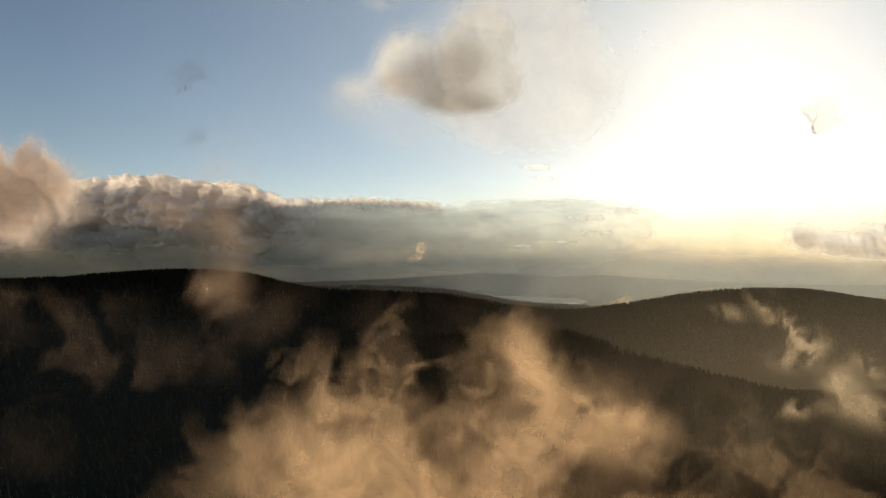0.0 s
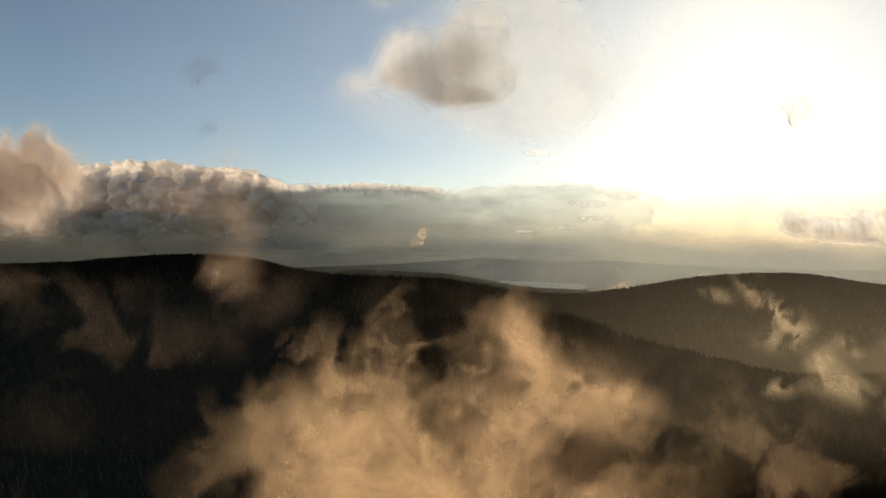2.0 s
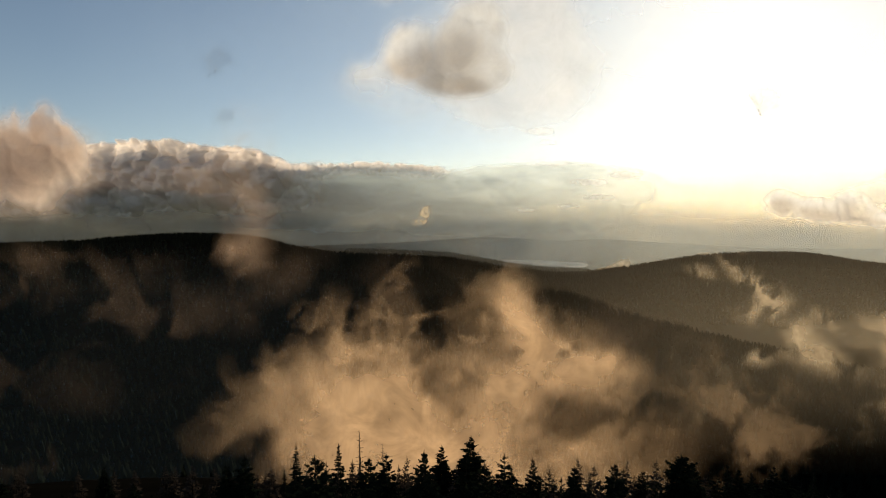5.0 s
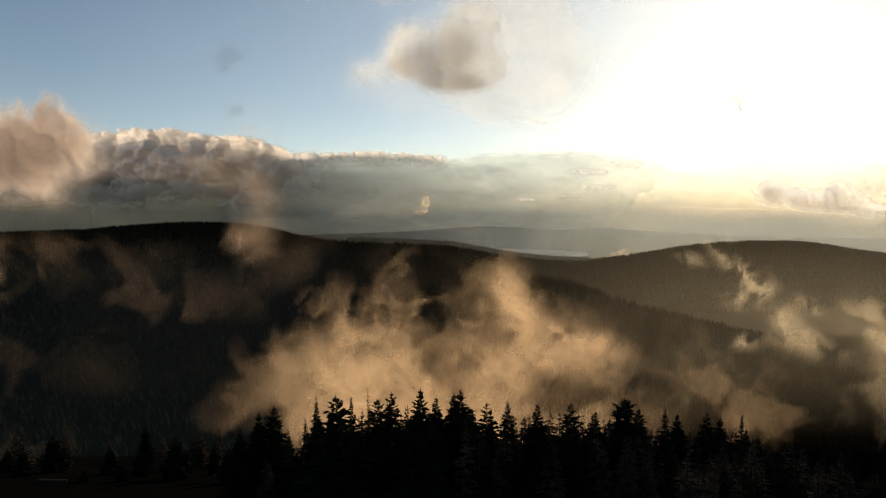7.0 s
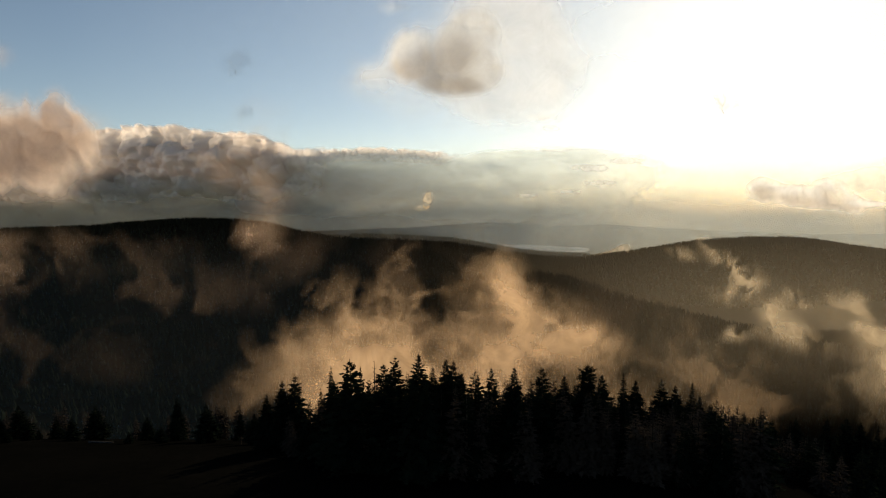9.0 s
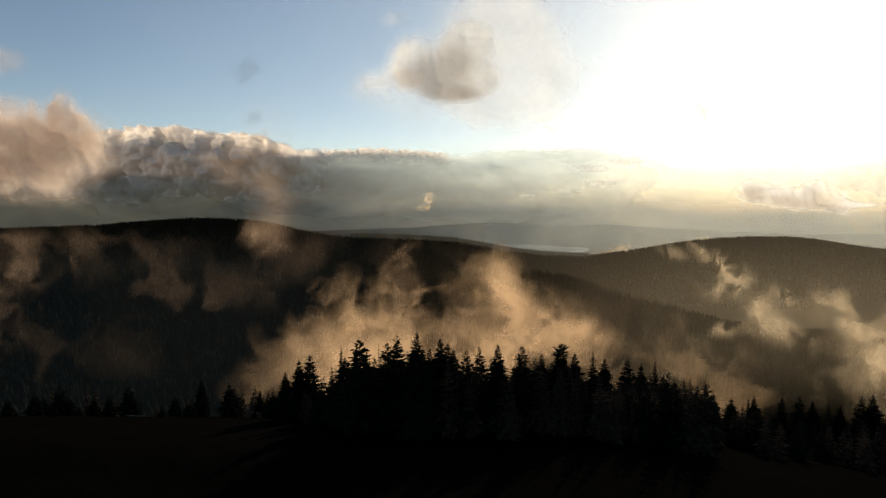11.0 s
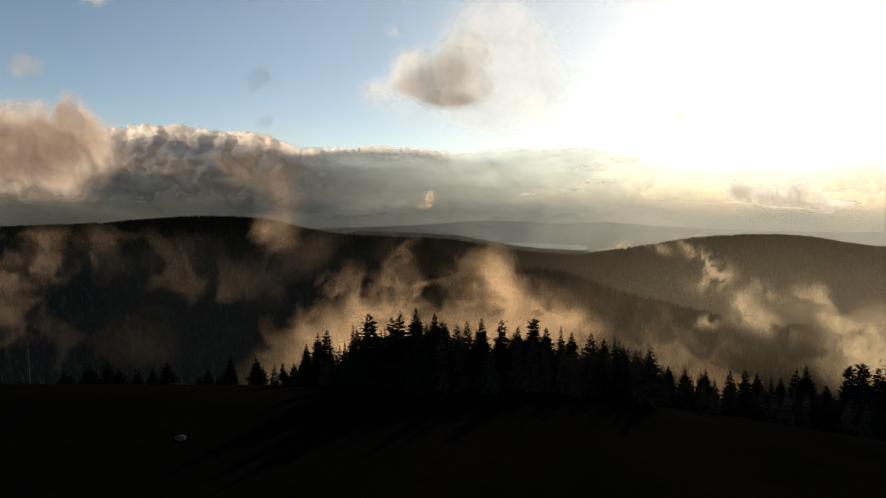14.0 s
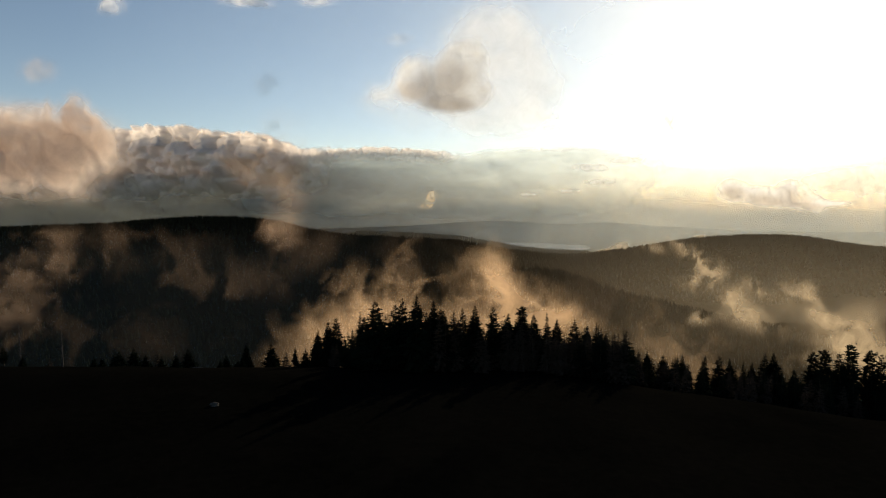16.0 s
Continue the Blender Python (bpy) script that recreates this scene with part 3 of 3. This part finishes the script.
def tree_meshes(seed, tall, spread, levels, per, droop, bare, shape, gap, dead=False, sprays=5):
    """Trunk and crown of a conifer. shape: the crown's outline power; gap: how much the whorls vary; bare: where branches begin."""
    rng = random.Random(seed)
    tv, tf = [], []
    rings, sides = 9, 7
    lean = Vector((rng.uniform(-0.015, 0.015), rng.uniform(-0.015, 0.015), 0)) * tall
    base_r = tall * 0.0115 + 0.05

    def axis(h):
        return Vector((0, 0, h * tall)) + lean * h * h

    for k in range(rings):
        h = k / (rings - 1)
        r = base_r * (1 - h) ** 0.85 + 0.015 + (0.25 * base_r if k == 0 else 0)
        c = axis(h)
        for i in range(sides):
            a = math.tau * i / sides
            tv.append((c.x + r * math.cos(a), c.y + r * math.sin(a), c.z - (0.8 if k == 0 else 0)))
    for k in range(rings - 1):
        for i in range(sides):
            j = (i + 1) % sides
            tf.append((k * sides + i, k * sides + j, (k + 1) * sides + j, (k + 1) * sides + i))
    cv, cf = [], []
    z_up = Vector((0, 0, 1))
    for k in range(levels):
        h = bare + (1 - bare) * (k + rng.uniform(-0.25, 0.25) * gap) / levels
        h = min(max(h, bare), 0.985)
        reach = spread * max(0.03, ((1 - h) / (1 - bare))) ** shape * rng.uniform(1 - 0.4 * gap, 1.08)
        if h < bare + 0.15:
            reach *= 0.6 + 0.4 * (h - bare) / 0.15
        count = max(3, round(per * (0.55 + 0.45 * (1 - h))))
        turn = rng.uniform(0, math.tau)
        for i in range(count):
            if dead and rng.random() < 0.3:
                continue
            a = turn + math.tau * i / count + rng.uniform(-0.35, 0.35)
            out = Vector((math.cos(a), math.sin(a), 0))
            length = reach * rng.uniform(0.6, 1.15)
            rise = rng.uniform(0.05, 0.3) - droop * (1.1 - h) + (0.5 if h > 0.9 else 0)
            start = axis(min(h + rng.uniform(-0.45, 0.45) * (1 - bare) / levels, 0.985))
            tip = start + out * length + z_up * (rise * length)
            knee = start + out * length * 0.55 + z_up * (rise * length * 0.3 + 0.06 * length)
            if dead:
                add_blade(cv, cf, start, tip, 0.06, z_up)
                add_blade(cv, cf, start, tip, 0.06, out.cross(z_up))
                continue
            add_blade(cv, cf, start, knee, 0.1 + 0.05 * length, z_up)
            twigs = sprays - 2 if length < 1.0 else sprays
            for s in range(twigs):
                f = 0.22 + 0.78 * s / (twigs - 1)
                p = start.lerp(knee, f / 0.55) if f < 0.55 else knee.lerp(tip, (f - 0.55) / 0.45)
                for sgn in (-1, 1):
                    w = out.cross(z_up) * sgn
                    l2 = (0.1 + 0.12 * min(length, 1.5) + 0.42 * length * (1.1 - f)) * rng.uniform(0.7, 1.2)
                    e = p + out * l2 * 0.75 + w * l2 * 0.7 + z_up * rng.uniform(-0.35, 0.1) * l2
                    add_blade(cv, cf, p, e, 0.06 + 0.36 * l2, (z_up * rng.uniform(-1, 1) + w * rng.uniform(-1, 1) + out * 0.2).normalized())
            add_blade(cv, cf, knee, tip + out * 0.15, 0.12 + 0.09 * length, (z_up + out.cross(z_up) * rng.uniform(-0.5, 0.5)).normalized())
    if not dead:
        for q in range(4):
            a = q * math.pi / 2
            add_blade(cv, cf, axis(0.95), axis(1.0) + Vector((0.02, 0, 0.35)), 0.1, Vector((math.cos(a), math.sin(a), 0.1)).normalized())
    return tv, tf, cv, cf


def make_tree(name, label, category, *spec, dead=False, sprays=5):
    tv, tf, cv, cf = tree_meshes(*spec, dead=dead, sprays=sprays)
    root = new(name)
    mesh_object("trunk", tv, tf, dead_wood if dead else bark, root, smooth=True)
    if dead:
        for k in range(0, len(cf), 2):
            mesh_object("branch", cv[4 * k:4 * k + 8], [(0, 1, 2, 3), (4, 5, 6, 7)], dead_wood, root)
    else:
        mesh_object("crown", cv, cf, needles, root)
    tagged(root, label, category, "trees on the ridge")
    root["tall"] = spec[1]
    return root


# kinds: seed, height, reach, whorls, branches, droop, bare trunk, outline, unevenness
KINDS = [
    make_tree("fir_tree", "dark layered fir with flat open whorls of branches", "tree", 1, 25, 7.0, 27, 11, 0.25, 0.08, 0.85, 0.6),
    make_tree("fir_tree", "dark layered fir with flat open whorls of branches", "tree", 2, 26, 6.4, 30, 11, 0.25, 0.06, 0.88, 0.8),
    make_tree("spruce_tree", "dense pointed dark spruce standing in the ridge forest", "tree", 3, 25, 6.2, 40, 12, 0.45, 0.04, 0.92, 0.5),
    make_tree("spruce_tree", "dense pointed dark spruce standing in the ridge forest", "tree", 4, 24, 6.4, 38, 12, 0.4, 0.05, 0.88, 0.8),
    make_tree("spruce_tree", "narrow spire-like dark spruce in the ridge forest", "tree", 5, 24, 3.4, 36, 10, 0.5, 0.08, 0.95, 0.7),
    make_tree("pine_tree", "tall dark pine with ragged rounded crown", "tree", 6, 25, 4.0, 28, 11, -0.1, 0.3, 0.55, 1.0),
    make_tree("pine_tree", "tall dark pine with ragged rounded crown", "tree", 7, 24, 3.8, 26, 11, -0.05, 0.26, 0.6, 1.1),
    make_tree("young_fir_tree", "short bushy dark fir on the clearing's edge", "tree", 8, 12, 3.8, 24, 10, 0.2, 0.03, 0.8, 0.7),
    make_tree("dead_tree", "bare grey dead conifer with thin broken branches", "tree", 9, 22, 2.4, 26, 6, 0.1, 0.25, 0.7, 0.9, dead=True),
    make_tree("spruce_tree", "dark spruce packed inside the ridge forest", "tree", 10, 24, 6.2, 20, 8, 0.45, 0.05, 0.85, 0.7, sprays=4),
    make_tree("spruce_tree", "dark spruce packed inside the ridge forest", "tree", 11, 24, 5.2, 21, 8, 0.4, 0.05, 0.8, 0.9, sprays=4),
    make_tree("fir_tree", "dark fir packed inside the ridge forest", "tree", 12, 24, 6.6, 19, 8, 0.25, 0.08, 0.75, 0.8, sprays=4),
]
for kind in KINDS:
    kind.location = (0, 0, 0)
used = set()


def plant(kind, x, y, top=None, tall=None, sink=0.3):
    """A tree whose foot stands on the ground; its height follows from the top's level or is given."""
    foot = float(height(x, y)) - sink
    src = KINDS[kind]
    size = (top - foot if top is not None else tall) / src["tall"]
    rng = random.Random(int(x * 131 + y * 17))
    wide = size * rng.uniform(1.2, 1.5)
    m = pose(x, y, foot, 0, 0, rng.uniform(0, 360))
    if kind in used:
        ob = copy_thing(src, m)
    else:
        ob = src
        used.add(kind)
        ob.matrix_basis = m
    ob.scale = (wide, wide, size)
    return ob


stands = {}


def plant_in(stand, kind, x, y, tall):
    """Adds a tree to a joined stand."""
    stands.setdefault(stand, []).append((kind, x, y, tall))


def join_stands():
    for stand, (name, label) in enumerate((("ridge_forest", "dense dark conifers packed inside the ridge stand"), ("slope_forest", "dark conifers on the slope behind the ridge"))):
        verts, faces, mats, at = [], [], [], 0
        for kind, x, y, tall in stands[stand]:
            foot, size = float(height(x, y)) - 0.3, tall / KINDS[kind]["tall"]
            rng = random.Random(int(x * 131 + y * 17))
            wide, a = size * rng.uniform(1.0, 1.25), rng.uniform(0, math.tau)
            for slot, ob in enumerate(KINDS[kind].children):
                me = ob.data
                co = np.empty(3 * len(me.vertices))
                me.vertices.foreach_get("co", co)
                co = co.reshape(-1, 3)
                c, d = wide * math.cos(a), wide * math.sin(a)
                verts.append(np.stack([x + c * co[:, 0] - d * co[:, 1], y + d * co[:, 0] + c * co[:, 1], foot + size * co[:, 2]], 1))
                idx = np.empty(4 * len(me.polygons), dtype=np.int64)
                me.polygons.foreach_get("vertices", idx)
                faces.append(idx.reshape(-1, 4) + at)
                mats.append(np.full(len(me.polygons), slot))
                at += len(co)
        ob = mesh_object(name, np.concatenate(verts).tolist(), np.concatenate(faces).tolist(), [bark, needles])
        ob.data.polygons.foreach_set("material_index", np.concatenate(mats))
        tagged(ob, label, "forest", kind="stuff")


CENTRE = [(-40.7, 50, 12.4), (-33.7, 51, 17.5), (-36.2, 50, 16.3), (-28.6, 60, 11.2), (-19.5, 34, 21.3), (-13.7, 24, 28.9), (-7.4, 28, 26.6), (-4.4, 22, 30.2), (0.4, 20, 31.1), (6, 26, 28.6), (9.3, 30, 24.3), (13.3, 36, 22.3), (16.8, 33, 24.6)]
CENTRE_KINDS = [2, 0, 3, 4, 3, 0, 6, 1, 2, 3, 6, 4, 1]
CENTRE_B = [(20.8, 25, 27), (27.3, 28, 25.9), (33.1, 34, 22.4), (38, 32, 25.9), (43.4, 40, 21.2), (48.2, 38, 21.9), (52.6, 44, 18.5), (59.5, 46, 18), (66.8, 54, 14.1), (69.2, 50, 16.1), (75.4, 60, 9.1), (81.3, 66, 4.9)]
CENTRE_B_KINDS = [2, 6, 2, 5, 3, 4, 2, 1, 3, 4, 2, 3]
RIGHT = [(90, 70, 0.5), (96.7, 72, -1), (106.2, 78, -4.2), (113.7, 82, -6), (117, 84, -5.8), (127.5, 86, -6.2), (134.2, 86, -6.7), (140.3, 88, -8.5), (147.3, 90, -10.4), (151.2, 90, -10.9), (150.5, 79, -3.5), (154.6, 78, -3), (170.4, 90, -13.7), (165, 90, -14.3), (170, 76, -1.6), (174.3, 74, -0.3), (180.6, 74, -2), (182.2, 70, 3.2), (190.2, 70, 0.8), (195, 70, -1.1), (200.4, 68, 1.6), (205.9, 66, 1.2)]
RIGHT_KINDS = [3, 2, 3, 4, 2, 1, 6, 2, 4, 2, 1, 2, 3, 4, 5, 5, 6, 5, 5, 6, 5, 6]
LEFT = [(-86.2, 95, -3.7), (-68.1, 77, 0.2), (-56.7, 74, -1), (-51.1, 70, -0.2), (-148.1, 92, -8.7), (-140.5, 95, -6.7), (-114.6, 96, -7.1), (-125.9, 92, -10), (-193.9, 82, -2.4), (-204, 80, -0.9), (-157.2, 90, -9.6)]
LEFT_KINDS = [2, 7, 6, 7, 7, 7, 7, 7, 6, 7, 7]
for rows, kinds in ((CENTRE, CENTRE_KINDS), (CENTRE_B, CENTRE_B_KINDS), (RIGHT, RIGHT_KINDS), (LEFT, LEFT_KINDS)):
    for (x, y, top), k in zip(rows, kinds):
        plant(k, x, y, top)
for x, y, top in ((-186.1, 82, 8.7), (-167.9, 84, 7.3), (-14, 62, 18.3), (-9, 59, 16.8)):
    plant(8, x, y, top)
for k, x, y, top in ((3, 7.5, 52.6, 20.7), (2, 2.4, 51, 19.6), (4, -24, 51, 19.7), (4, -16.6, 52, 19.2)):
    plant(k, x, y, top)


def clearing_edge():
    """Small firs along the clearing's far edge."""
    rng = random.Random(77)
    for k in range(34):
        x, y = rng.uniform(-230, -46), rng.uniform(66, 98)
        foot = float(height(x, y))
        plant(7, x, y, tall=max(3.0, min(rng.uniform(3, 9), -3.5 - foot)))


clearing_edge()


def skyline(x):
    return float(np.interp(x, [-220, -90, -45, -38, -20, 0, 40, 60, 90, 130, 160, 210, 300], [-12, -10, 3, 11, 22, 26, 22, 16, -1, -8, -8, -4, -6]))


def fill_forest():
    """The stand behind and before the tallest trees, always under their tops."""
    rng = random.Random(12)
    made = 0
    while made < 390:
        x = rng.uniform(-42, 85) if made < 295 else rng.uniform(80, 250)
        y = rng.choice([rng.uniform(20, 42), rng.uniform(22, 66)]) if x < 75 else rng.uniform(40, 112)
        if x < 0 and y < 12 + (-x) * 0.9:
            continue
        foot = float(height(x, y))
        # tops stay under the line of sight over the skyline trees
        d0 = 175 + (28 if x < 60 else 76)
        lim = 62 - (62 - skyline(x)) * (y + 175) / d0
        lim = min(lim, 59.3 - 0.468 * (y + 36))
        tall = min(rng.uniform(15, 24), lim - foot - rng.uniform(0, 6))
        if tall < 7:
            continue
        kind = rng.choice([9, 9, 10, 10, 11]) if tall > 8 else 7
        if made % 295 < 90:
            plant(kind, x, y, tall=tall)
        else:
            plant_in(0, kind, x, y, tall)
        made += 1


fill_forest()


def young_stand():
    """Lower growth on the open side of the ridge."""
    rng = random.Random(31)
    made = 0
    while made < 60:
        x, y = rng.uniform(95, 250), rng.uniform(36, 74)
        foot = float(height(x, y))
        lim = 62 - (62 - skyline(x)) * (y + 175) / (203 if x < 60 else 251)
        tall = min(rng.uniform(9, 17), lim - foot - rng.uniform(1, 5))
        if tall < 5:
            continue
        plant_in(1, rng.choice([9, 10, 11]), x, y, tall)
        made += 1


young_stand()


def slope_trees():
    """The nearest trees of the slope that falls away behind the ridge."""
    rng = random.Random(91)
    made = 0
    while made < 80:
        x, y = rng.uniform(-330, 330), rng.uniform(112, 215)
        if -40 < x < 90 and y < 150:
            continue
        tall = min(rng.uniform(12, 21), 58.5 - 0.478 * (y + 31) - float(height(x, y)))
        if tall < 5:
            continue
        plant_in(1, rng.choice([9, 10, 11]), x, y, tall)
        made += 1


slope_trees()
join_stands()


# ---- on the clearing ----
def ball(level):
    bm = bmesh.new()
    bmesh.ops.create_icosphere(bm, subdivisions=level, radius=1.0)
    bm.verts.ensure_lookup_table()
    vs = [v.co.copy() for v in bm.verts]
    fs = [tuple(v.index for v in f.verts) for f in bm.faces]
    bm.free()
    return vs, fs


def boulder():
    verts, faces = [], []
    vs, fs = ball(3)
    for v in vs:
        d = 1 + 0.3 * noise.noise(v * 1.4) + 0.1 * noise.noise(v * 4.0)
        verts.append((v.x * 1.3 * d, v.y * d, v.z * 0.75 * d))
    ob = mesh_object("boulder", verts, fs, stone)
    ob.matrix_world = pose(-52, -22, float(height(-52, -22)) + 0.3)
    return tagged(ob, "pale weathered boulder lying in the dark clearing", "rock")


def fallen_log():
    verts, faces, n = [], [], 8
    for k in range(9):
        for i in range(n):
            a = math.tau * i / n
            r = (0.34 - 0.018 * k) * (1 + 0.12 * math.sin(3 * a + k))
            verts.append((-3.5 + 0.85 * k, r * math.cos(a) + 0.1 * math.sin(k), r * math.sin(a)))
    for k in range(8):
        faces += [(k * n + i, k * n + (i + 1) % n, (k + 1) * n + (i + 1) % n, (k + 1) * n + i) for i in range(n)]
    faces += [tuple(range(n))[::-1], tuple(range(8 * n, 9 * n))]
    ob = mesh_object("fallen_log", verts, faces, dead_wood, smooth=True)
    ob.matrix_world = pose(-97, 70, float(height(-97, 70)) + 0.25, 0, 4, 8)
    return tagged(ob, "bleached fallen log on the clearing's far edge", "log")


boulder()
fallen_log()
